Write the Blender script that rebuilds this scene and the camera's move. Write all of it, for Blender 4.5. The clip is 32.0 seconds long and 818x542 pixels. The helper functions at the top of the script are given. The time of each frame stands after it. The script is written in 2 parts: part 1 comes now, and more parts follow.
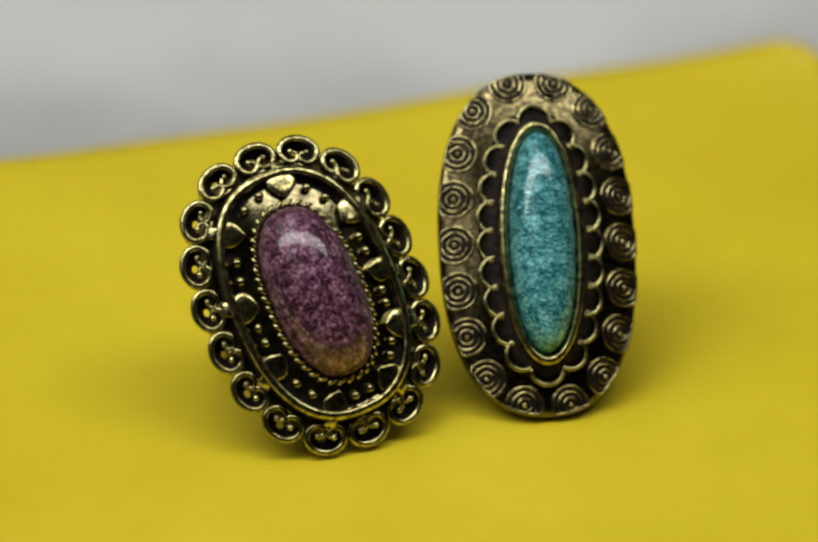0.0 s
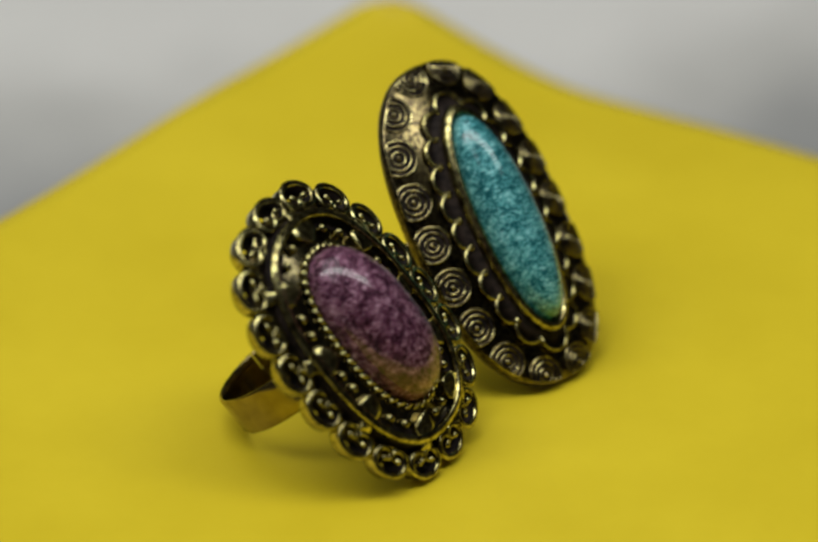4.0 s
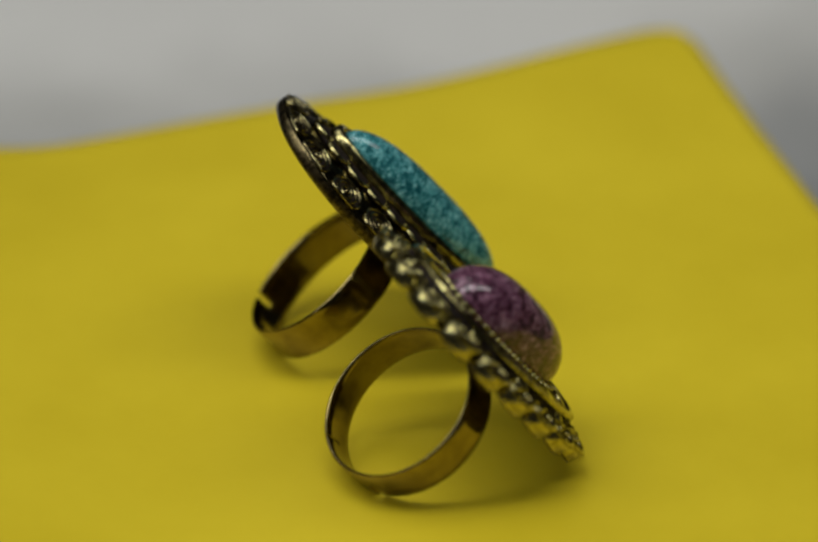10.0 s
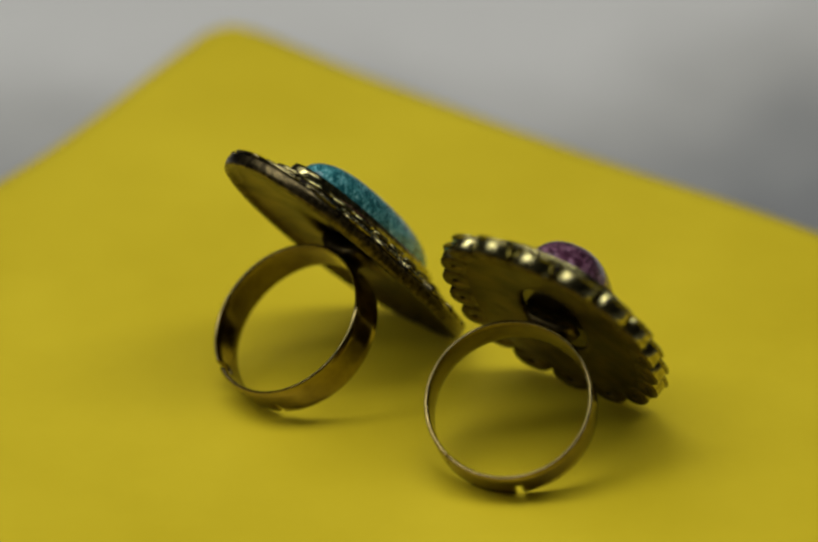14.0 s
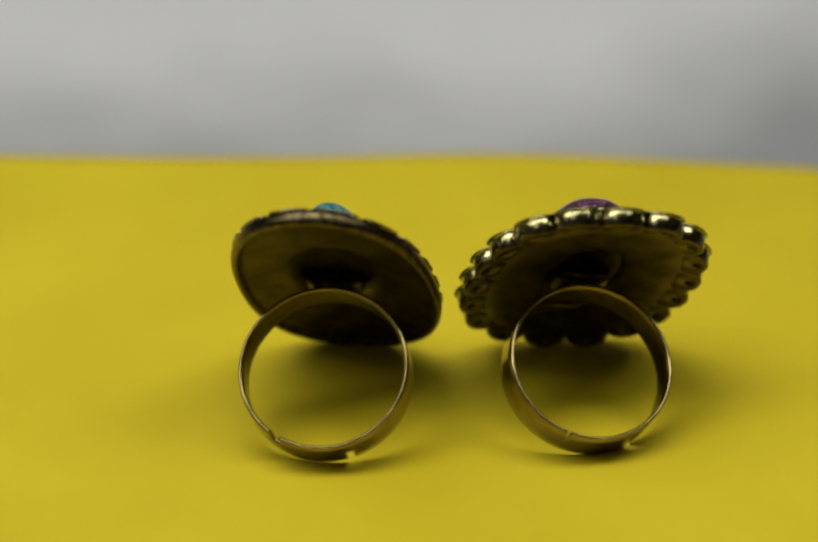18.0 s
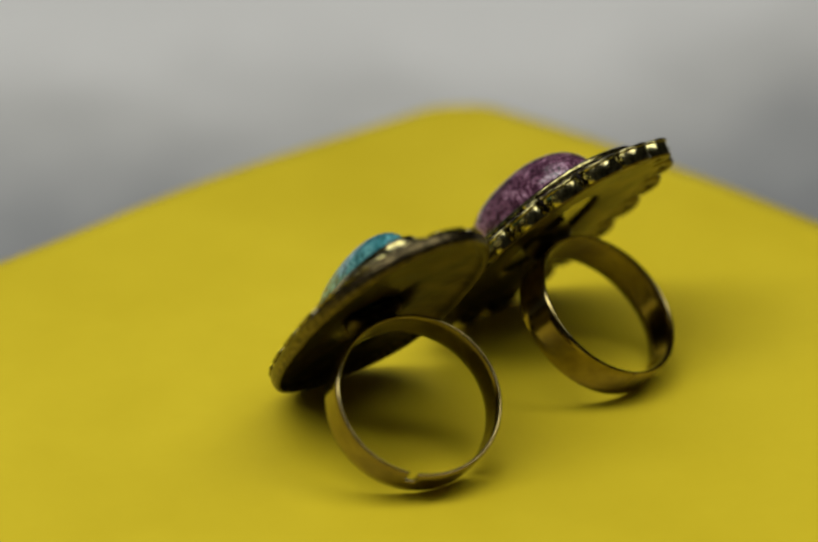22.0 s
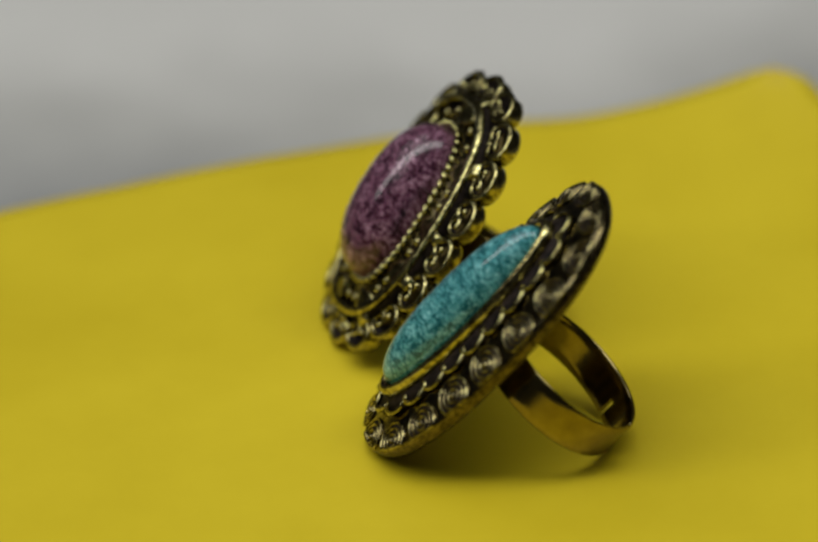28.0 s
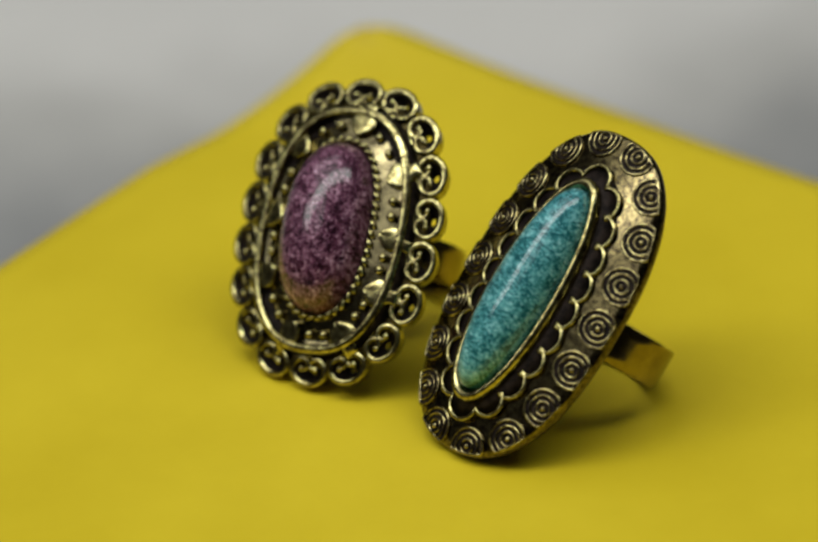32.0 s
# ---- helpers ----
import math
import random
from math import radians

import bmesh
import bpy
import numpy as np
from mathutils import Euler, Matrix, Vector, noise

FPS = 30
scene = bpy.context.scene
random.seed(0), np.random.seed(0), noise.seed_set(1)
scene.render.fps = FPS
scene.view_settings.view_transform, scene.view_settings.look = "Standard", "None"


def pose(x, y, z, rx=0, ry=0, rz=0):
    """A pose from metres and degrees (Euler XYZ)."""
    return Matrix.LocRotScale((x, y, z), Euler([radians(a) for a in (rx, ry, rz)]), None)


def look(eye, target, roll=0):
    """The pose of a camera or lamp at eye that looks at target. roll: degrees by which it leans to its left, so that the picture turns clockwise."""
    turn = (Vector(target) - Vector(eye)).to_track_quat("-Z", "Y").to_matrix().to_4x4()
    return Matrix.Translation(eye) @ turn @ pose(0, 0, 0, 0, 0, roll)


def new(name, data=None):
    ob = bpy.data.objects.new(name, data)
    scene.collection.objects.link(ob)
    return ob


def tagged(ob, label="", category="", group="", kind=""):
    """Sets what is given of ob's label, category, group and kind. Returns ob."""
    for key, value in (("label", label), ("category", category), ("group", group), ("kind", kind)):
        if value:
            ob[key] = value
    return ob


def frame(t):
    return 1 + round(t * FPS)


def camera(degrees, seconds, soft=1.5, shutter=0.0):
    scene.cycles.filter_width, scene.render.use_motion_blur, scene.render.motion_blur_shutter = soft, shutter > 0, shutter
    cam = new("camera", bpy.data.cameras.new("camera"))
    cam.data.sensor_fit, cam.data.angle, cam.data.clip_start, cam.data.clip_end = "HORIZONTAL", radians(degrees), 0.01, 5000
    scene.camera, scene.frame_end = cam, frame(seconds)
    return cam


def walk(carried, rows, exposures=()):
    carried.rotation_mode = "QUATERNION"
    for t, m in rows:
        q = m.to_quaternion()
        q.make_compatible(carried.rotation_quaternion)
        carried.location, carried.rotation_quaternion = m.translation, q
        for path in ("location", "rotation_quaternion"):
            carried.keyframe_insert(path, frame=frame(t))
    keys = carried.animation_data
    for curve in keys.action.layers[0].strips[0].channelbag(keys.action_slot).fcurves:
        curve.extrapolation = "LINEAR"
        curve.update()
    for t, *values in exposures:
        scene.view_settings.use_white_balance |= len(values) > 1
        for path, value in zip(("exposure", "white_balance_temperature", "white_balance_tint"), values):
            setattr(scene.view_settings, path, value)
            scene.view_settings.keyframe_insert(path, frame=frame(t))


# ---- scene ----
MM = 0.001

# ---- camera: it stands still before the slowly turning card ----
cam = camera(11.575, 32.0, soft=2.7)
EYE = Vector((0.0, -0.416, 0.25176))
WAY = Vector((-0.00864, 0.87009, -0.49283))
STAND = look(EYE, EYE + WAY, 0.0)
walk(cam, [(0.0, STAND), (32.0, STAND)], [(0.0, -0.06), (6.0, -0.13), (9.0, -0.36), (13.0, -0.4), (19.0, -0.14), (25.0, -0.28), (29.0, -0.32), (32.0, -0.2)])
cam.data.dof.use_dof = True
cam.data.dof.focus_distance = 0.473
cam.data.dof.aperture_fstop = 11.0

# ---- light: a long soft lamp overhead and two unseen fill panels, added ----
world = bpy.data.worlds.new("room_air")
world.use_nodes = True
world.node_tree.nodes["Background"].inputs["Color"].default_value = (0.55, 0.6, 0.65, 1)
world.node_tree.nodes["Background"].inputs["Strength"].default_value = 0.1
scene.world = world


def area_lamp(name, eye, target, size, watts, colour, roll=0):
    data = bpy.data.lights.new(name, "AREA")
    data.shape, data.size, data.size_y = "RECTANGLE", size[0], size[1]
    data.energy, data.color = watts, colour
    lamp = new(name, data)
    lamp.matrix_world = look(eye, target, roll)
    return lamp


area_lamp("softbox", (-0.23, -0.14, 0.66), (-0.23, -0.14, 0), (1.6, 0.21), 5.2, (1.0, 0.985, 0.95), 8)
# fill panels added at ceiling height to lift the shadows; no known source
area_lamp("fill_panel", (-0.80, 0.30, 1.70), (-0.80, 0.30, 0), (1.6, 1.7), 10.4, (1.0, 0.99, 0.97))
area_lamp("fill_panel", (-1.05, -1.05, 1.70), (-1.05, -1.05, 0), (0.9, 0.9), 3.0, (1.0, 0.99, 0.97))


# ---- materials ----
def nodes_of(name):
    m = bpy.data.materials.new(name)
    m.use_nodes = True
    return m, m.node_tree.nodes, m.node_tree.links, m.node_tree.nodes["Principled BSDF"]


def ramp(nodes, stops):
    r = nodes.new("ShaderNodeValToRGB")
    while len(r.color_ramp.elements) < len(stops):
        r.color_ramp.elements.new(0.5)
    for e, (at, col) in zip(r.color_ramp.elements, stops):
        e.position, e.color = at, (*col, 1)
    return r


def noise_tex(nodes, links, scale, detail=4, rough=0.55, dist=0.0):
    co = nodes.new("ShaderNodeTexCoord")
    n = nodes.new("ShaderNodeTexNoise")
    n.inputs["Scale"].default_value, n.inputs["Detail"].default_value = scale, detail
    n.inputs["Roughness"].default_value, n.inputs["Distortion"].default_value = rough, dist
    links.new(co.outputs["Object"], n.inputs["Vector"])
    return n


def bump(nodes, links, source, bsdf, strength, dist):
    b = nodes.new("ShaderNodeBump")
    b.inputs["Strength"].default_value, b.inputs["Distance"].default_value = strength, dist
    links.new(source, b.inputs["Height"])
    links.new(b.outputs["Normal"], bsdf.inputs["Normal"])


def metal(name, bright, dark, rough, scale=900, mix=(0.40, 0.62), bumpy=0.25):
    m, nodes, links, b = nodes_of(name)
    b.inputs["Metallic"].default_value = 1.0
    n1 = noise_tex(nodes, links, scale, 5, 0.6)
    r = ramp(nodes, [(mix[0], dark), (mix[1], bright)])
    links.new(n1.outputs["Fac"], r.inputs["Fac"])
    links.new(r.outputs["Color"], b.inputs["Base Color"])
    n2 = noise_tex(nodes, links, scale * 4, 3)
    rr = nodes.new("ShaderNodeMapRange")
    rr.inputs["To Min"].default_value, rr.inputs["To Max"].default_value = max(0.05, rough - 0.06), rough + 0.09
    links.new(n2.outputs["Fac"], rr.inputs["Value"])
    links.new(rr.outputs["Result"], b.inputs["Roughness"])
    bump(nodes, links, n2.outputs["Fac"], b, bumpy, 0.00012)
    return m


BRASS = metal("worn_brass", (0.62, 0.565, 0.25), (0.16, 0.135, 0.054), 0.17, 1100, (0.39, 0.61), 0.14)
BAND_BRASS = metal("band_brass", (0.38, 0.31, 0.125), (0.22, 0.17, 0.062), 0.15, 260, (0.35, 0.7), 0.05)
EDGE_BRASS = metal("edge_brass", (0.18, 0.142, 0.065), (0.05, 0.04, 0.02), 0.3, 1500, (0.4, 0.6), 0.3)
SPIRAL_BRASS = metal("spiral_brass", (0.54, 0.475, 0.225), (0.13, 0.105, 0.05), 0.16, 1100, (0.40, 0.62), 0.12)
PLATE_BRASS = metal("plate_antique_brass", (0.25, 0.208, 0.095), (0.058, 0.045, 0.027), 0.13, 1500, (0.36, 0.62), 0.07)
# darker copy of the brass: the dish's shade is in its colour
SHADED_DISH_BRASS = metal("shaded_dish_brass", (0.30, 0.26, 0.135), (0.08, 0.067, 0.037), 0.13, 500, (0.36, 0.62), 0.15)
# blackened recesses; also paints the shade line in the dish
PATINA_AND_SHADE = metal("dark_patina_and_shade", (0.028, 0.020, 0.016), (0.008, 0.006, 0.005), 0.62, 900)
PATINA_AND_SHADE.node_tree.nodes["Principled BSDF"].inputs["Metallic"].default_value = 0.0
PATINA_AND_SHADE.node_tree.nodes["Principled BSDF"].inputs["Specular IOR Level"].default_value = 0.12
# rough brass for undersides, their shade darkened into the colour
SHADED_BACK_BRASS = metal("dull_shaded_back_brass", (0.17, 0.13, 0.05), (0.06, 0.045, 0.017), 0.36, 240)


def crackled(name, deep, mid, pale, vein, stretch, shift=0.0):
    m, nodes, links, b = nodes_of(name)
    co = nodes.new("ShaderNodeTexCoord")
    fit = nodes.new("ShaderNodeMapping")
    fit.inputs["Scale"].default_value = stretch
    links.new(co.outputs["Object"], fit.inputs["Vector"])

    def grain(scale, detail, rough, dist=0.0):
        n = nodes.new("ShaderNodeTexNoise")
        n.inputs["Scale"].default_value, n.inputs["Detail"].default_value = scale, detail
        n.inputs["Roughness"].default_value, n.inputs["Distortion"].default_value = rough, dist
        links.new(fit.outputs["Vector"], n.inputs["Vector"])
        return n.outputs["Fac"], n.outputs["Color"]

    def calc(op, x, y, z=None):
        k = nodes.new("ShaderNodeMath")
        k.operation = op
        for slot, value in zip(k.inputs, (x, y, z)):
            if isinstance(value, (int, float)):
                slot.default_value = value
            elif value is not None:
                links.new(value, slot)
        return k.outputs[0]

    warp = nodes.new("ShaderNodeMixRGB")
    warp.blend_type, warp.inputs["Fac"].default_value = "ADD", 0.0011
    links.new(fit.outputs["Vector"], warp.inputs["Color1"])
    links.new(grain(1100, 4, 0.7)[1], warp.inputs["Color2"])

    def cells(scale, gain):
        v = nodes.new("ShaderNodeTexVoronoi")
        v.feature = "DISTANCE_TO_EDGE"
        v.inputs["Scale"].default_value = scale
        links.new(warp.outputs["Color"], v.inputs["Vector"])
        return calc("MINIMUM", calc("MULTIPLY", v.outputs["Distance"], gain), 1.0)

    def creases(scale, half):
        away = calc("ABSOLUTE", calc("SUBTRACT", grain(scale, 4, 0.62, 0.6)[0], 0.5), 0.0)
        return calc("MINIMUM", calc("DIVIDE", away, half), 1.0)

    cloud = grain(620, 3, 0.55, 0.4)[0]
    fibre = grain(2800, 2, 0.6, 1.0)[0]
    veins = calc("MULTIPLY", creases(520, 0.032), calc("MULTIPLY", creases(1150, 0.055), creases(2300, 0.045)))
    web = calc("MULTIPLY_ADD", cells(950, 5.5), 0.5, calc("MULTIPLY", cells(2000, 4.5), 0.5))
    net = calc("MULTIPLY_ADD", web, 0.44, calc("MULTIPLY", veins, 0.56))
    tone = calc("MULTIPLY_ADD", net, 0.85, calc("MULTIPLY_ADD", cloud, 0.95, calc("MULTIPLY_ADD", fibre, 0.12, shift - 0.66)))
    base = ramp(nodes, [(0.12, vein), (0.30, deep), (0.50, mid), (0.80, pale)])
    links.new(tone, base.inputs["Fac"])
    links.new(base.outputs["Color"], b.inputs["Base Color"])
    b.inputs["Roughness"].default_value = 0.4
    b.inputs["Specular IOR Level"].default_value = 0.1
    b.inputs["Metallic"].default_value = 0.08
    bump(nodes, links, net, b, 0.3, 0.0001)
    b.inputs["Coat Weight"].default_value = 1.0
    b.inputs["Coat Roughness"].default_value = 0.11
    b.inputs["Coat IOR"].default_value = 1.53
    return m


TURQUOISE = crackled("turquoise_crackle", (0.045, 0.26, 0.28), (0.125, 0.50, 0.53), (0.38, 0.78, 0.80), (0.008, 0.10, 0.12), (0.62, 1.3, 1), 0.03)
PURPLE = crackled("purple_crackle", (0.085, 0.022, 0.048), (0.245, 0.085, 0.16), (0.66, 0.42, 0.54), (0.014, 0.003, 0.009), (1.3, 1.15, 1), 0.03)


def card_material():
    m, nodes, links, b = nodes_of("yellow_card_paper")
    n1 = noise_tex(nodes, links, 24, 5, 0.6)
    r = ramp(nodes, [(0.3, (0.68, 0.53, 0.006)), (0.7, (0.79, 0.63, 0.016))])
    links.new(n1.outputs["Fac"], r.inputs["Fac"])
    links.new(r.outputs["Color"], b.inputs["Base Color"])
    b.inputs["Roughness"].default_value = 0.52
    b.inputs["Specular IOR Level"].default_value = 0.45
    b.inputs["Sheen Weight"].default_value = 0.1
    n2 = noise_tex(nodes, links, 2600, 4)
    bump(nodes, links, n2.outputs["Fac"], b, 0.08, 0.0001)
    return m


def cloth_material():
    """Cloudy backdrop paper with painted shade: dark grey near the stand, pale at its far end."""
    m, nodes, links, b = nodes_of("grey_paper_painted_shade")
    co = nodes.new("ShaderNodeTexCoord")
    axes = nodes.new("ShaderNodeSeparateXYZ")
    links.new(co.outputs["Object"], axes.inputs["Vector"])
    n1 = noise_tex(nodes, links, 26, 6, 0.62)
    # the painted shade reaches further back on the right
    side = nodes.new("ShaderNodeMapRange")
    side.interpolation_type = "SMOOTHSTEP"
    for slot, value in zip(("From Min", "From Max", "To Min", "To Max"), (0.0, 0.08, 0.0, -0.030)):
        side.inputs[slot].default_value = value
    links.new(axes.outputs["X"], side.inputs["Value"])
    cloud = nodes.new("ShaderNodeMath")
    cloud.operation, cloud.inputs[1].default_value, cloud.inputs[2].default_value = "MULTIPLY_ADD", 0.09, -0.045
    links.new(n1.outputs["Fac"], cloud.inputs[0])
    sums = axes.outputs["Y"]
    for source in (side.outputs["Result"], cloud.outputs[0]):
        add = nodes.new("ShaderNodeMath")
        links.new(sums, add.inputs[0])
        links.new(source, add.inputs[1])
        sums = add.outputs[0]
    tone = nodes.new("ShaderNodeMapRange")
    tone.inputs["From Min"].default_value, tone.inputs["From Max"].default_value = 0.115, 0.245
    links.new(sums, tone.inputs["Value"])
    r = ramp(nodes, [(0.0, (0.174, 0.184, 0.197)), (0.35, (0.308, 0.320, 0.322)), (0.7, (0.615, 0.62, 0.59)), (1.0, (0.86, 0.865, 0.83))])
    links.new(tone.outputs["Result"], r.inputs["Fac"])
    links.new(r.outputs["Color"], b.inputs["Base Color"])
    b.inputs["Roughness"].default_value = 0.7
    n2 = noise_tex(nodes, links, 900, 4)
    bump(nodes, links, n2.outputs["Fac"], b, 0.15, 0.0002)
    return m


def wall_material(name, low, high):
    m, nodes, links, b = nodes_of(name)
    n1 = noise_tex(nodes, links, 3, 4)
    r = ramp(nodes, [(0.3, low), (0.7, high)])
    links.new(n1.outputs["Fac"], r.inputs["Fac"])
    links.new(r.outputs["Color"], b.inputs["Base Color"])
    b.inputs["Roughness"].default_value = 0.85
    return m


CARD = card_material()
CLOTH = cloth_material()
WALL = wall_material("room_paint", (0.08, 0.078, 0.075), (0.11, 0.108, 0.104))


# ---- mesh helpers (millimetres in, metres out) ----
def mesh_of(name, bm, material, smooth=True, scale=MM, second=None):
    bmesh.ops.recalc_face_normals(bm, faces=bm.faces[:])
    me = bpy.data.meshes.new(name)
    bmesh.ops.scale(bm, vec=(scale, scale, scale), verts=bm.verts[:])
    bm.to_mesh(me)
    bm.free()
    me.materials.append(material)
    if second:
        me.materials.append(second)
    if smooth:
        me.shade_smooth()
    return me


def part(name, bm, material, parent, label="", smooth=True, second=None):
    ob = new(name, mesh_of(name, bm, material, smooth, MM, second))
    ob.parent = parent
    return tagged(ob, label)


def part_copy(name, me, parent, m):
    ob = new(name, me)
    ob.parent = parent
    ob.matrix_local = m
    return ob


def oval(a, b, n, steps=1440):
    pts = []
    for i in range(steps):
        s = 2 * math.pi * i / steps
        c, d = math.sin(s), math.cos(s)
        pts.append((a * math.copysign(abs(c) ** (2 / n), c), b * math.copysign(abs(d) ** (2 / n), d)))
    return pts


def along(a, b, n, count, shift=0.0):
    """count places at equal steps round an oval, clockwise from its top: x, y and the outward direction."""
    pts = oval(a, b, n)
    cum = [0.0]
    for p, q in zip(pts, pts[1:] + pts[:1]):
        cum.append(cum[-1] + math.dist(p, q))
    out, j = [], 0
    for k in range(count):
        want = ((k + shift) / count * cum[-1]) % cum[-1]
        j = next(i for i in range(len(pts)) if cum[i + 1] >= want)
        p, q = pts[j], pts[(j + 1) % len(pts)]
        f = (want - cum[j]) / (cum[j + 1] - cum[j])
        x, y = p[0] + f * (q[0] - p[0]), p[1] + f * (q[1] - p[1])
        p0, q0 = pts[j - 6], pts[(j + 7) % len(pts)]
        out.append((x, y, math.atan2(q0[1] - p0[1], q0[0] - p0[0]) + math.pi / 2))
    return out


def tube(bm, pts, rad, closed=False, seg=8):
    pts = [Vector(p) for p in pts]
    n, rings = len(pts), []
    rads = rad if isinstance(rad, (list, tuple)) else [rad] * n
    for i, p in enumerate(pts):
        a = pts[i - 1] if (closed or i) else pts[i]
        b = pts[(i + 1) % n] if (closed or i < n - 1) else pts[i]
        t = (b - a).normalized()
        side = t.cross(Vector((0, 0, 1)))
        side = side.normalized() if side.length > 1e-6 else Vector((1, 0, 0))
        up = side.cross(t)
        rings.append([bm.verts.new(p + rads[i] * (math.cos(2 * math.pi * k / seg) * side + math.sin(2 * math.pi * k / seg) * up)) for k in range(seg)])
    for i in range(n if closed else n - 1):
        r0, r1 = rings[i], rings[(i + 1) % n]
        for k in range(seg):
            bm.faces.new((r0[k], r0[(k + 1) % seg], r1[(k + 1) % seg], r1[k]))
    if not closed:
        bm.faces.new(rings[0])
        bm.faces.new(rings[-1])


def lathe(bm, rows, n, steps=96, close=False):
    """A solid of oval rows, each (half width, half length, z)."""
    rings = []
    for a, b, z in rows:
        if a < 0.02:
            rings.append([bm.verts.new((0, 0, z))])
        else:
            rings.append([bm.verts.new((x, y, z)) for x, y in oval(a, b, n, steps)])
    pairs = list(zip(rings, rings[1:])) + ([(rings[-1], rings[0])] if close else [])
    for r0, r1 in pairs:
        for k in range(steps):
            j = (k + 1) % steps
            if len(r0) == 1:
                bm.faces.new((r0[0], r1[k], r1[j]))
            elif len(r1) == 1:
                bm.faces.new((r0[k], r0[j], r1[0]))
            else:
                bm.faces.new((r0[k], r0[j], r1[j], r1[k]))


def ball(bm, at, r, flat=1.0):
    m = Matrix.Translation(at) @ Matrix.Diagonal((r, r, r * flat, 1))
    bmesh.ops.create_uvsphere(bm, u_segments=12, v_segments=8, radius=1, matrix=m)


def band_mesh(bm, r, thick, width, upper, lower, side_x, gap_u, gap_l):
    """An open hoop round the y axis: its two ends meet in a stepped joint, upper and lower half cut at two angles (degrees from the bottom)."""
    half = width / 2
    ys = [-half, -half + 0.25, -half * 0.5, -0.12, 0.12, half * 0.5, half - 0.25, half]
    cuts = sorted({round(v, 3) for v in [i * 3.0 for i in range(-60, 60)] + [upper, upper + gap_u, lower, lower + gap_l]})

    def solid(a, y):
        if y > 0.12 and upper < a < upper + gap_u:
            return False
        if y < -0.12 and lower < a < lower + gap_l:
            return False
        return True

    verts = {}

    def vert(i, j, k):
        key = (i % len(cuts), j, k)
        if key not in verts:
            a = radians(cuts[i % len(cuts)])
            edge = 0.16 if j in (0, len(ys) - 1) else 0.0
            rr = (r - edge) if k else (r - thick + edge)
            verts[key] = bm.verts.new((side_x + rr * math.sin(a), ys[j], -rr * math.cos(a)))
        return verts[key]

    n, w = len(cuts), len(ys) - 1

    def is_in(i, j):
        if not 0 <= j < w:
            return False
        a0 = cuts[i % n]
        a1 = cuts[(i + 1) % n] if (i + 1) % n else cuts[0] + 360
        return solid((a0 + a1) / 2, (ys[j] + ys[j + 1]) / 2)

    for i in range(n):
        for j in range(w):
            if not is_in(i, j):
                continue
            bm.faces.new((vert(i, j, 1), vert(i, j + 1, 1), vert(i + 1, j + 1, 1), vert(i + 1, j, 1)))
            bm.faces.new((vert(i, j, 0), vert(i + 1, j, 0), vert(i + 1, j + 1, 0), vert(i, j + 1, 0)))
            if not is_in(i, j - 1):
                bm.faces.new((vert(i, j, 0), vert(i, j, 1), vert(i + 1, j, 1), vert(i + 1, j, 0)))
            if not is_in(i, j + 1):
                bm.faces.new((vert(i, j + 1, 0), vert(i + 1, j + 1, 0), vert(i + 1, j + 1, 1), vert(i, j + 1, 1)))
            if not is_in(i - 1, j):
                bm.faces.new((vert(i, j, 0), vert(i, j + 1, 0), vert(i, j + 1, 1), vert(i, j, 1)))
            if not is_in(i + 1, j):
                bm.faces.new((vert(i + 1, j, 0), vert(i + 1, j, 1), vert(i + 1, j + 1, 1), vert(i + 1, j + 1, 0)))


# ---- the place: table with a pale sheet, plain room ----
def slab(name, x0, x1, y0, y1, z0, z1, material, label, category):
    bm = bmesh.new()
    bmesh.ops.create_cube(bm, size=1, matrix=Matrix.Translation(((x0 + x1) / 2, (y0 + y1) / 2, (z0 + z1) / 2)) @ Matrix.Diagonal((x1 - x0, y1 - y0, z1 - z0, 1)))
    ob = new(name, mesh_of(name, bm, material, False, 1.0))
    return tagged(ob, label, category, kind="structure")


BASE = 0.075


def backdrop_sheet():
    bm = bmesh.new()
    ys = [-0.24 + 0.0065 * i for i in range(101)]
    xs = [-0.27 + 0.0125 * i for i in range(46)]

    def wave(x, y):
        flat = min(1.0, max(0.0, (math.hypot(x, y) - 0.06) / 0.06))
        return 0.0011 * flat * (math.sin(38 * x + 21 * y) + 0.7 * math.sin(23 * y - 47 * x + 1.0) + 0.5 * math.sin(71 * y + 0.4))

    top = [[bm.verts.new((x, y, max(0.0, 0.0012 + wave(x, y)) - BASE)) for x in xs] for y in ys]
    for r0, r1 in zip(top, top[1:]):
        for k in range(len(xs) - 1):
            bm.faces.new((r0[k], r0[k + 1], r1[k + 1], r1[k]))
    back = bmesh.ops.extrude_face_region(bm, geom=bm.faces[:])
    moved = [v for v in back["geom"] if isinstance(v, bmesh.types.BMVert)]
    bmesh.ops.translate(bm, verts=moved, vec=(0, 0.0006, -0.0006))
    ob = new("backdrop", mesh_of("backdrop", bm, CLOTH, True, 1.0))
    tagged(ob, "cloudy grey paper backdrop with painted shade under the turning stand", "backdrop", kind="structure")


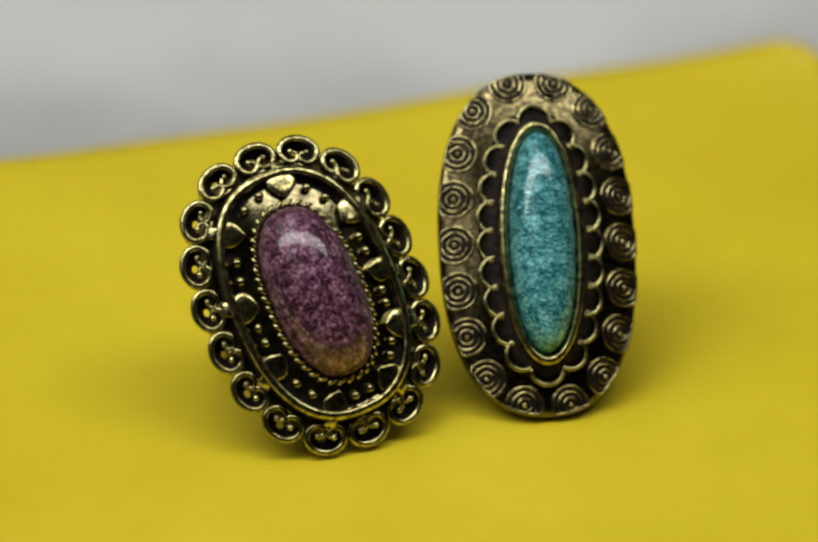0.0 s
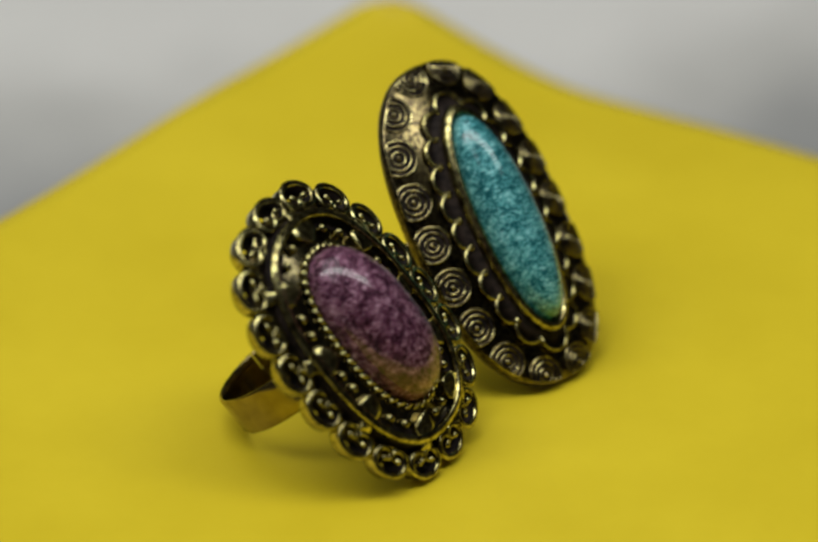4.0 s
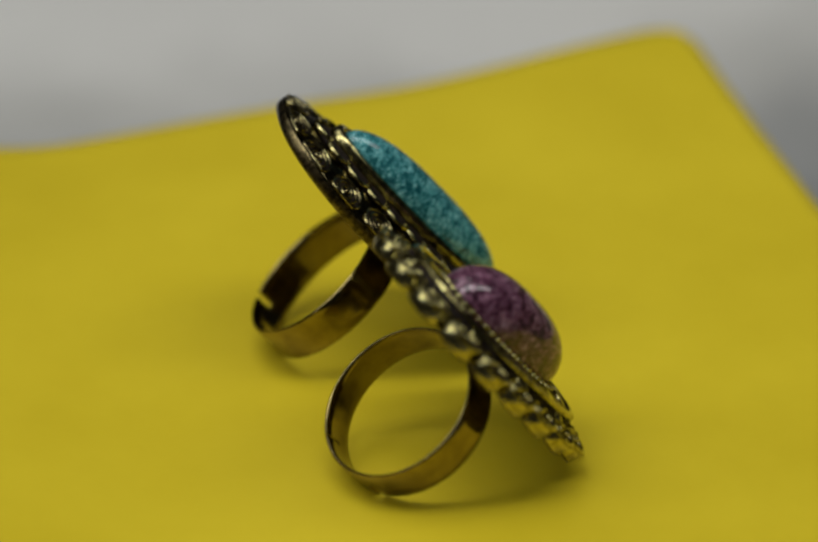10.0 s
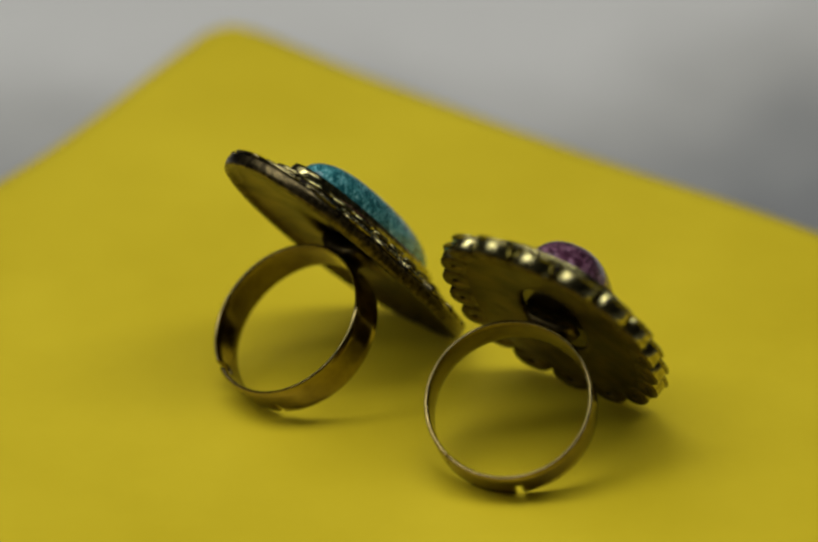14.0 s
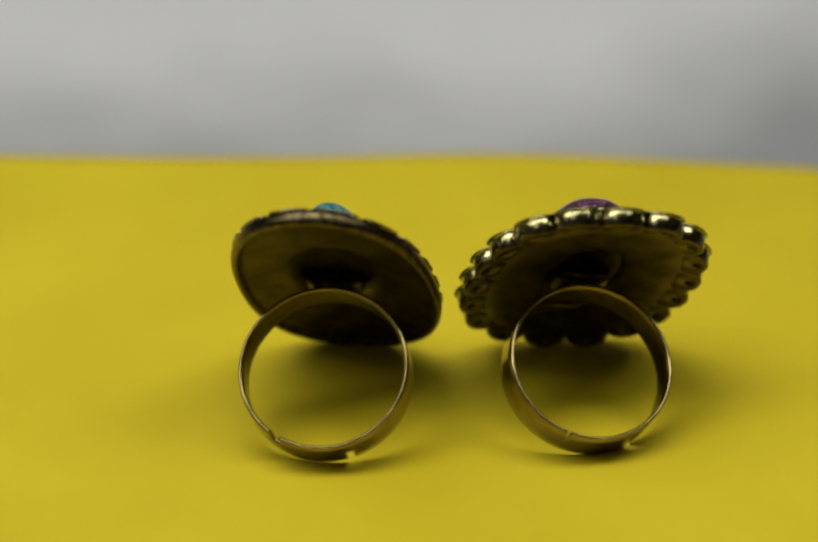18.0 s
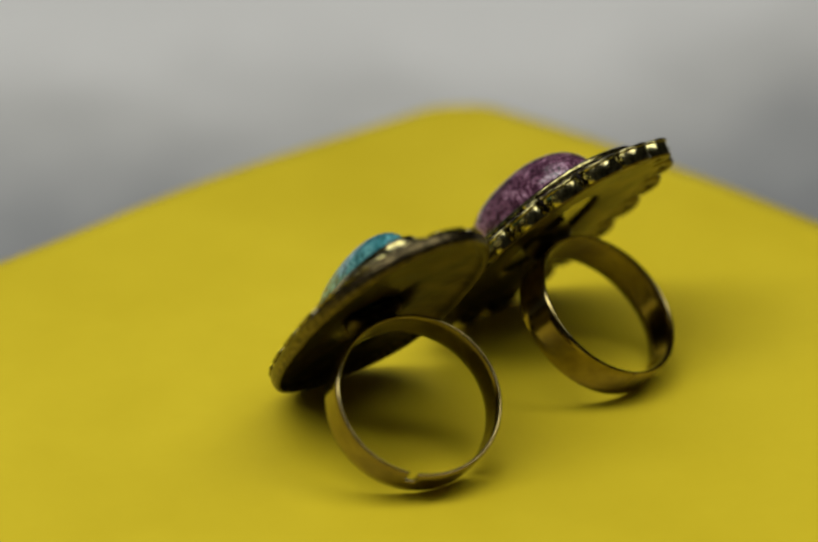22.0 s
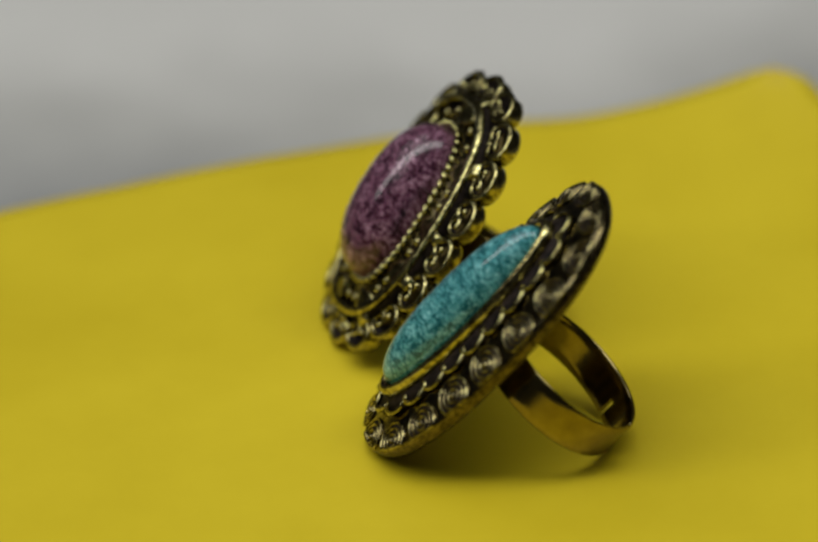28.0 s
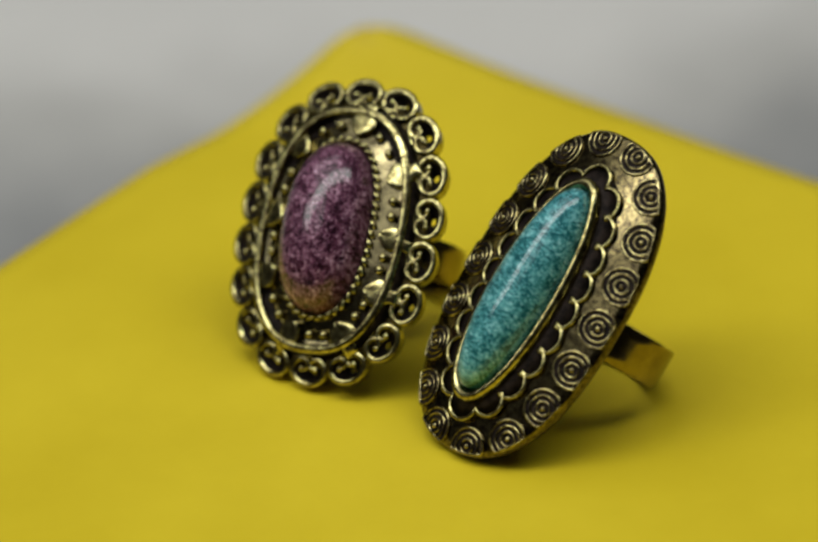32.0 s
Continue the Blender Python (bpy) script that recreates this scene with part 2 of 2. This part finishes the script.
backdrop_sheet()
slab("table_block", -0.92, 0.92, -0.92, 0.66, -0.75, -BASE - 0.0015, WALL, "plain dark grey table block under the grey paper", "table")
slab("floor", -1.7, 1.7, -1.7, 1.7, -0.85, -0.75, WALL, "plain dark grey room floor", "floor")
slab("ceiling", -1.7, 1.7, -1.7, 1.7, 1.75, 1.85, WALL, "plain dark grey room ceiling", "ceiling")
slab("wall_north", -1.7, 1.7, 1.6, 1.7, -0.75, 1.75, WALL, "plain dark grey wall", "wall")
slab("wall_south", -1.7, 1.7, -1.7, -1.6, -0.75, 1.75, WALL, "plain dark grey wall", "wall")
slab("wall_east", 1.6, 1.7, -1.6, 1.6, -0.75, 1.75, WALL, "plain dark grey wall", "wall")
slab("wall_west", -1.7, -1.6, -1.6, 1.6, -0.75, 1.75, WALL, "plain dark grey wall", "wall")


# ---- the yellow card ----
def yellow_card():
    """A stiff card on the stand: one long edge and two corners curl up, one corner droops."""
    bm = bmesh.new()
    a, b, c, d = Vector((50.5, 82)), Vector((96, -31.5)), Vector((-36, -76)), Vector((-78, 38))
    n = 60
    rows = []
    for i in range(n + 1):
        u = i / n
        row = []
        for j in range(n + 1):
            v = j / n
            p = (1 - u) * ((1 - v) * d + v * a) + u * ((1 - v) * c + v * b)
            p += Vector((-0.325, 0.946)) * 6.0 * (4 * v * (1 - v)) ** 0.5 * (1 - u) ** 5
            p += Vector((-0.938, -0.346)) * 2.0 * 4 * u * (1 - u) * (1 - v) ** 5
            cut = max(0.0, 1 - (min(u, 1 - u) + min(v, 1 - v)) * 26)
            p -= p.normalized() * 2.6 * cut
            z = (3.4 + 3.4 * abs(2 * v - 1) ** 3 + 0.5 * math.sin(9 * v + 0.5)) * max(0.0, 1 - u / 0.26) ** 1.6
            z -= 3.6 * max(0.0, 1 - math.hypot(1 - u, v) / 0.42) ** 1.4
            z += 2.4 * max(0.0, 1 - math.hypot(1 - u, 1 - v) / 0.36) ** 1.4
            z += 2.2 * max(0.0, 1 - v / 0.25) ** 1.5 * max(0.0, 1 - abs(u - 0.35) / 0.4)
            edge = max(0.0, p.length / 45 - 1)
            z += 0.5 * min(1.0, edge) * math.sin(0.11 * p.x + 1.3) * math.sin(0.09 * p.y + 0.4)
            row.append(bm.verts.new((p.x, p.y, z - 0.02)))
        rows.append(row)
    for r0, r1 in zip(rows, rows[1:]):
        for k in range(n):
            bm.faces.new((r0[k], r0[k + 1], r1[k + 1], r1[k]))
    back = bmesh.ops.extrude_face_region(bm, geom=bm.faces[:])
    moved = [v for v in back["geom"] if isinstance(v, bmesh.types.BMVert)]
    bmesh.ops.translate(bm, verts=moved, vec=(0, 0, -0.5))
    ob = new("yellow_card", mesh_of("yellow_card", bm, CARD))
    return tagged(ob, "matte yellow cardboard with curling edges on a turning stand", "card")


def turntable():
    stand = new("turntable")
    stand.location = (0, 0, -BASE)
    tagged(stand, "low round turning stand under the yellow card", "turntable")
    top = BASE / MM
    bm = bmesh.new()
    lathe(bm, [(0, 0, 0), (34, 34, 0), (35, 35, 1), (35, 35, top - 9), (34, 34, top - 8), (0, 0, top - 8)], 2, 64)
    part("base", bm, WALL, stand)
    bm = bmesh.new()
    lathe(bm, [(0, 0, top - 7.5), (36, 36, top - 7.5), (37, 37, top - 6.8), (37, 37, top - 1.3), (36, 36, top - 0.6), (0, 0, top - 0.6)], 2, 64)
    part("disc", bm, WALL, stand)
    return stand


# ---- ring with the turquoise stone ----
def frame_of(centre, x, y, z):
    m = Matrix((x, y, z)).transposed().to_4x4()
    m.translation = Vector(centre) * MM
    q = m.to_quaternion()
    return Matrix.Translation(m.translation) @ q.to_matrix().to_4x4()


PA, PB, PN = 11.95, 21.0, 2.36


def dome(rho):
    """Height of the turquoise ring's plate at a share rho of its half size."""
    return 0.7 + 2.1 * (1 - rho ** 1.7)


def bend(x):
    """The plate curves down across its width."""
    return -0.75 * abs(x / PA) ** 1.4


def plate_z(x, y):
    return bend(x) + dome(min(1.0, (abs(x / PA) ** PN + abs(y / PB) ** PN) ** (1 / PN)))


def pull_in(x, y):
    """Keeps a place on the plate: past its edge it slides back."""
    rho = (abs(x / PA) ** PN + abs(y / PB) ** PN) ** (1 / PN)
    k = min(1.0, 0.988 / max(rho, 1e-6))
    return x * k, y * k


def spiral_at(cx, cy):
    """Three raised hoops and a boss on a blackened disc, laid on the dome."""
    bm = bmesh.new()

    def lay(r, k, lift):
        x, y = pull_in(cx + r * math.cos(2 * math.pi * k / 30), cy + r * math.sin(2 * math.pi * k / 30))
        return x, y, plate_z(x, y) + lift

    rings = [[bm.verts.new(lay(r, k, 0.035)) for k in range(30)] for r in (0.2, 0.85, 1.55, 2.3)]
    for r0, r1 in zip(rings, rings[1:]):
        for k in range(30):
            bm.faces.new((r0[k], r0[(k + 1) % 30], r1[(k + 1) % 30], r1[k])).material_index = 1
    for r, w in ((0.82, 0.18), (1.52, 0.19), (2.2, 0.19)):
        tube(bm, [lay(r, k, 0.12) for k in range(30)], w, True, 6)
    ball(bm, (cx, cy, plate_z(cx, cy) + 0.12), 0.36, 0.9)
    return bm


def turquoise_ring():
    ring = new("turquoise_ring")
    ring.matrix_world = frame_of((11.23, 6.05, 16.41), (0.9892, 0.1231, -0.0801), (-0.0199, 0.6525, 0.7575), (0.1455, -0.7477, 0.6479)) @ Matrix.Rotation(radians(2.0), 4, "Z") @ Matrix.Rotation(radians(-0.5), 4, "Y")
    tagged(ring, "antique brass ring with long turquoise crackle stone and stamped spirals", "ring", "rings on the card")
    A, B, N = PA, PB, PN
    SET = (0, -0.35, 0)
    bm = bmesh.new()
    rows = [(A * r, B * r, dome(r)) for r in (0.45, 0.55, 0.65, 0.75, 0.84, 0.92, 0.985)]
    rows += [(A * 0.996, B * 0.998, 0.45), (A, B, 0.15), (A - 0.03, B - 0.03, -0.4), (A - 0.22, B - 0.22, -0.85), (A - 0.7, B - 0.7, -1.05), (A - 0.95, B - 0.95, -0.6), (A - 1.6, B - 1.6, -0.15),
             (A * 0.5, B * 0.5, 0.3), (A * 0.19, B * 0.13, 0.5)]
    lathe(bm, rows, N, 112, True)
    # rear faces use the brass that has shade painted in
    for f in bm.faces:
        if max(v.co.z for v in f.verts) < 0.52 and math.hypot(f.calc_center_median().x / A, f.calc_center_median().y / B) < 0.95:
            f.material_index = 1
        elif f.calc_center_median().z < 0.6:
            f.material_index = 2
    for v in bm.verts:
        v.co.z += bend(v.co.x)
    part("plate", bm, PLATE_BRASS, ring, "domed oval plate of dark antique brass", second=SHADED_BACK_BRASS).data.materials.append(EDGE_BRASS)
    bm = bmesh.new()
    lathe(bm, [(A * 0.25, B * 0.22, 0.6), (7.4, 16.6, dome(0.68) - 0.10), (5.0, 14.6, dome(0.5) + 0.16), (A * 0.25, B * 0.22, 1.4)], 2.15, 96, True)
    bmesh.ops.translate(bm, verts=bm.verts[:], vec=SET)
    part("recess", bm, PATINA_AND_SHADE, ring, "blackened recess round the bezel")
    bm = bmesh.new()
    lathe(bm, [(3.95, 13.5, 1.2), (5.2, 14.95, 1.2), (5.15, 14.9, 3.0), (4.95, 14.7, 3.5), (4.45, 14.1, 3.65), (4.0, 13.6, 3.2)], 2.1, 112, True)
    bmesh.ops.translate(bm, verts=bm.verts[:], vec=SET)
    part("bezel", bm, BRASS, ring, "plain brass collar round the stone")
    bm = bmesh.new()
    h = 3.78
    rows = [(0, 0, 2.3), (3.3, 11.0, 2.3), (4.0, 13.5, 2.3), (3.9, 13.4, 3.2)]
    rows += [(3.9 * math.cos(t) ** 0.9, 13.4 * math.cos(t) ** 0.72, 3.2 + h * math.sin(t)) for t in [radians(x) for x in (5, 11, 18, 25, 32, 39, 46, 53, 60, 66, 72, 77, 81, 84, 86.5, 88.5)]] + [(0, 0, 3.2 + h)]
    lathe(bm, rows, 2.1, 112)
    bmesh.ops.translate(bm, verts=bm.verts[:], vec=SET)
    part("stone", bm, TURQUOISE, ring, "long oval turquoise stone with dark crackle")
    for x, y, out in along(10.2, 19.85, 2.6, 18, 0.5):
        part("spiral_ornament", spiral_at(x, y), SPIRAL_BRASS, ring, second=PATINA_AND_SHADE)
    bm = bmesh.new()
    pts = [(0.25 + 1.85 * math.cos(a), 1.91 * math.sin(a), -0.12 * math.cos(a)) for a in [radians(v) for v in range(-92, 93, 8)]]
    tube(bm, pts, 0.29, False, 8)
    arc = mesh_of("scallop", bm, BRASS)
    for x, y, out in along(5.4, 14.9, 2.1, 20, 0.0):
        part_copy("scallop", arc, ring, Matrix.Translation(Vector((x, y + SET[1], dome(0.62) + 0.12)) * MM) @ Matrix.Rotation(out, 4, "Z"))
    bm = bmesh.new()
    band_mesh(bm, 10.05, 0.5, 5.0, 26.5, -23.5, 0.45, 7.0, 5.0)
    bmesh.ops.translate(bm, verts=bm.verts[:], vec=(0, -0.44, -11.6))
    part("band", bm, BAND_BRASS, ring, "smooth adjustable brass band with a stepped joint")
    bm = bmesh.new()
    lathe(bm, [(0, 0, 0.35), (3.6, 2.0, 0.35), (3.2, 2.2, -0.9), (1.8, 2.2, -1.75), (0, 0, -1.75)], 4, 32)
    bmesh.ops.translate(bm, verts=bm.verts[:], vec=(0.35, -0.5, 0))
    part("solder_pad", bm, SHADED_BACK_BRASS, ring, "solder pad joining band and plate")
    return ring


# ---- ring with the purple stone ----
RAD, TAN = 1.72, 2.28


def scroll_mesh():
    """A thick C scroll, open towards the stone, both ends curled inwards round a bead."""
    bm = bmesh.new()
    r0, end = 0.46, radians(132)
    left = []
    for i in range(14):
        a = end + radians(235) * i / 13
        r = r0 * (1 - 0.36 * i / 13)
        left.append((RAD * ((1 - r0) * math.cos(end) + r * math.cos(a)), TAN * ((1 - r0) * math.sin(end) + r * math.sin(a)), 0))
    arc = [(RAD * math.cos(radians(v)), TAN * math.sin(radians(v)), 0) for v in range(-126, 127, 9)]
    path = [(x, -y, z) for x, y, z in reversed(left)] + arc + left
    n = len(path)
    tube(bm, path, [0.27 + 0.15 * math.sin(math.pi * i / (n - 1)) for i in range(n)], False, 7)
    for v in bm.verts:
        v.co.z *= 0.6
    for q in (1, -1):
        ball(bm, (left[-1][0], q * left[-1][1], 0.03), 0.40, 0.9)
    return mesh_of("scroll", bm, BRASS)


def petal_mesh():
    """The cup under a scroll: a wall, and a floor with a small opening."""
    bm = bmesh.new()
    n = 26

    def ringed(k, z, dx=0.0):
        return [bm.verts.new((dx + k * RAD * math.cos(2 * math.pi * i / n), k * TAN * math.sin(2 * math.pi * i / n), z)) for i in range(n)]

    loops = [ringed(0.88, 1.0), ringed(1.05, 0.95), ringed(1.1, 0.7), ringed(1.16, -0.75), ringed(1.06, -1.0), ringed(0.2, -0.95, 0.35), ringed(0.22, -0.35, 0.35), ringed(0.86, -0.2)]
    # undersides of the cup get the darker brass as painted shade
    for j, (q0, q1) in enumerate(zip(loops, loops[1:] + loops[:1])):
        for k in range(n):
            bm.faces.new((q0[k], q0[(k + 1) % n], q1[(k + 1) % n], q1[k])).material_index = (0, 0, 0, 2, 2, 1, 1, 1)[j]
    me = mesh_of("petal", bm, BRASS, second=PATINA_AND_SHADE)
    me.materials.append(SHADED_BACK_BRASS)
    return me


def heart_mesh():
    """A cushioned leaf pad: a neck on the rim, widening to two lobes towards the stone."""
    bm = bmesh.new()
    cols = ((2.1, 1.0), (1.75, 0.92), (1.4, 0.9), (1.1, 1.05), (0.8, 1.4), (0.5, 1.75), (0.2, 1.98), (-0.1, 2.05), (-0.4, 1.95),
            (-0.7, 1.7), (-1.0, 1.32), (-1.25, 0.95), (-1.5, 0.55), (-1.65, 0.2))
    loops = []
    for x, w in cols:
        rise = max(0.0, 1 - ((x - 0.1) / 2.1) ** 6)
        row = [(-w, -0.9)]
        for k in range(-6, 7):
            v = k / 6
            row.append((w * math.sin(v * math.pi / 2), 0.36 + 0.46 * rise * math.cos(v * math.pi / 2) ** 0.45 - 0.06 * rise * math.exp(-(v / 0.25) ** 2) * (x < -0.3)))
        loops.append([bm.verts.new((x, y, h)) for y, h in row + [(w, -0.9)]])
    for r0, r1 in zip(loops, loops[1:]):
        for k in range(len(r0) - 1):
            bm.faces.new((r0[k], r0[k + 1], r1[k + 1], r1[k]))
    bm.faces.new(loops[0])
    bm.faces.new(loops[-1])
    return mesh_of("heart_ornament", bm, BRASS)


def purple_ring():
    ring = new("purple_ring")
    ring.matrix_world = frame_of((-15.75, -4.50, 15.33), (0.8807, 0.4435, 0.1662), (-0.3943, 0.4922, 0.7760), (0.2624, -0.7490, 0.6084))
    tagged(ring, "antique brass filigree ring with oval purple crackle stone", "ring", "rings on the card")
    bm = bmesh.new()
    lathe(bm, [(4.0, 8.5, 0.2), (9.9, 15.0, 0.2), (11.3, 16.2, 0.35), (11.9, 16.7, 0.1), (11.9, 16.7, -0.5), (11.5, 16.3, -0.78), (9.0, 14.0, -0.5), (4.6, 9.2, -0.2), (4.0, 8.5, 0.0)], 2.4, 96, True)
    part("plate", bm, SHADED_BACK_BRASS, ring, "dull brass back plate with painted shade and an oval opening")
    bm = bmesh.new()
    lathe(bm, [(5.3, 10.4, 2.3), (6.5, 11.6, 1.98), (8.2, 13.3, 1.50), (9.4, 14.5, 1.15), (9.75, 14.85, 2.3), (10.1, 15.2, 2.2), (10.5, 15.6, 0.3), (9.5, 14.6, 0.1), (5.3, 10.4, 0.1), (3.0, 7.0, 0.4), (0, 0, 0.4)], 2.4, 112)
    # shade line inside the rim, painted on the channel's outer walls
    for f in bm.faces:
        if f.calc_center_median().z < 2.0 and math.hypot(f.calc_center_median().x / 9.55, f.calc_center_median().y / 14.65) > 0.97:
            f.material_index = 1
    part("dish", bm, SHADED_DISH_BRASS, ring, "smooth brass channel round the stone, shade line painted inside the rim", second=PATINA_AND_SHADE)
    bm = bmesh.new()
    lathe(bm, [(9.75 + d, 14.85 + d, z) for d, z in ((-0.5, 1.9), (-0.5, 2.45), (-0.36, 2.66), (0.0, 2.62), (0.36, 2.48), (0.5, 2.3), (0.5, 1.9))], 2.4, 112, True)
    part("rim_wire", bm, BRASS, ring, "worn bright brass rim")
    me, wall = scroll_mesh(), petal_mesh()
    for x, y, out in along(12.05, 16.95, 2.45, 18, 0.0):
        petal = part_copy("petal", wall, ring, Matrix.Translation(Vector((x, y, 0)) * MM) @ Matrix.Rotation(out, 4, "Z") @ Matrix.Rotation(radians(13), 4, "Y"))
        part_copy("scroll", me, petal, Matrix.Translation(Vector((0, 0, 1.0)) * MM))
    spots = ((1.5, 13.2), (7.9, 7.2), (8.4, -0.4), (7.9, -6.9), (4.4, -12.3), (-2.9, -12.9), (-7.8, -6.3), (-8.4, 1.3), (-6.6, 9.7))
    me = heart_mesh()
    bm = bmesh.new()
    ball(bm, (0, 0, 0), 0.60, 0.9)
    bead = mesh_of("bead", bm, BRASS)
    for i, (x, y) in enumerate(spots):
        part_copy("heart_ornament", me, ring, Matrix.Translation(Vector((x * 1.025, y * 1.025, 1.65)) * MM) @ Matrix.Rotation(math.atan2(y * 0.45, x) + 0.3 * math.sin(2.4 * i), 4, "Z") @ Matrix.Rotation(radians(13), 4, "Y") @ Matrix.Diagonal((1.2, 0.85 + 0.1 * math.sin(1.9 * i + 1), 1, 1)))
        x1, y1 = spots[(i + 1) % 9]
        for f in (0.37, 0.63):
            px, py = x + f * (x1 - x), y + f * (y1 - y)
            k = 1 / ((abs(px) / 7.9) ** 2.4 + (abs(py) / 13.0) ** 2.4) ** (1 / 2.4)
            part_copy("bead", bead, ring, Matrix.Translation(Vector((px * k, py * k, 2.05)) * MM))
    bm = bmesh.new()
    m = Matrix.Rotation(radians(32), 4, "Z") @ Matrix.Diagonal((0.34, 0.80, 0.46, 1))
    bmesh.ops.create_uvsphere(bm, u_segments=8, v_segments=6, radius=1, matrix=m)
    me = mesh_of("rope_strand", bm, BRASS)
    for x, y, out in along(5.85, 10.95, 2.4, 48):
        part_copy("rope_strand", me, ring, Matrix.Translation(Vector((x, y, 2.55)) * MM) @ Matrix.Rotation(out, 4, "Z"))
    bm = bmesh.new()
    lathe(bm, [(5.3, 10.4, 1.4), (5.75, 10.85, 1.5), (5.7, 10.8, 2.6), (5.35, 10.45, 2.6)], 2.4, 96, True)
    part("bezel", bm, PATINA_AND_SHADE, ring, "dark collar under the rope edge")
    bm = bmesh.new()
    h, z0 = 5.5, 2.9
    rows = [(0, 0, 0.6), (4.2, 9.2, 0.6), (5.35, 10.4, 1.4), (5.4, 10.45, z0)]
    rows += [(5.4 * math.cos(t) ** 0.85, 10.45 * math.cos(t) ** 0.8, z0 + h * math.sin(t)) for t in [radians(x) for x in (5, 11, 18, 25, 32, 39, 46, 53, 60, 66, 72, 77, 81, 84, 86.5, 88.5)]] + [(0, 0, z0 + h)]
    lathe(bm, rows, 2.35, 112)
    part("stone", bm, PURPLE, ring, "oval purple stone with pale crackle")
    bm = bmesh.new()
    band_mesh(bm, 9.85, 0.5, 4.95, 19.0, -34.0, -0.03, 1.5, 4.6)
    bmesh.ops.translate(bm, verts=bm.verts[:], vec=(0, -0.55, -11.4))
    part("band", bm, BAND_BRASS, ring, "smooth adjustable brass band with a stepped joint")
    bm = bmesh.new()
    lathe(bm, [(0, 0, 0.0), (3.6, 2.0, 0.0), (3.2, 2.2, -0.9), (1.8, 2.2, -1.9), (0, 0, -1.9)], 4, 32)
    bmesh.ops.translate(bm, verts=bm.verts[:], vec=(0.35, -0.3, 0))
    part("solder_pad", bm, SHADED_BACK_BRASS, ring, "solder pad joining band and plate")
    return ring


card = yellow_card()
stand = turntable()
blue = turquoise_ring()
violet = purple_ring()

# ---- the slow turn: degrees every four seconds ----
TURN = (0.0, 35.76, 70.68, 107.38, 144.77, 183.69, 223.87, 264.26, 304.09)


def angle(t):
    """A natural cubic spline through TURN."""
    n = len(TURN)
    a, b = np.eye(n), np.zeros(n)
    for i in range(1, n - 1):
        a[i, i - 1], a[i, i], a[i, i + 1] = 4 / 6, 16 / 6, 4 / 6
        b[i] = (TURN[i + 1] - 2 * TURN[i] + TURN[i - 1]) / 4
    m = np.linalg.solve(a, b)
    i = min(int(t / 4), n - 2)
    u, w = t - 4 * i, 4 * i + 4 - t
    return float(m[i] * w ** 3 / 24 + m[i + 1] * u ** 3 / 24 + (TURN[i] / 4 - m[i] * 4 / 6) * w + (TURN[i + 1] / 4 - m[i + 1] * 4 / 6) * u)


def motions():
    bpy.context.view_layer.update()
    for thing in (card, stand, blue, violet):
        rest = thing.matrix_world.copy()
        walk(thing, [(i * 0.5, Matrix.Rotation(radians(angle(i * 0.5)), 4, "Z") @ rest) for i in range(65)])


motions()
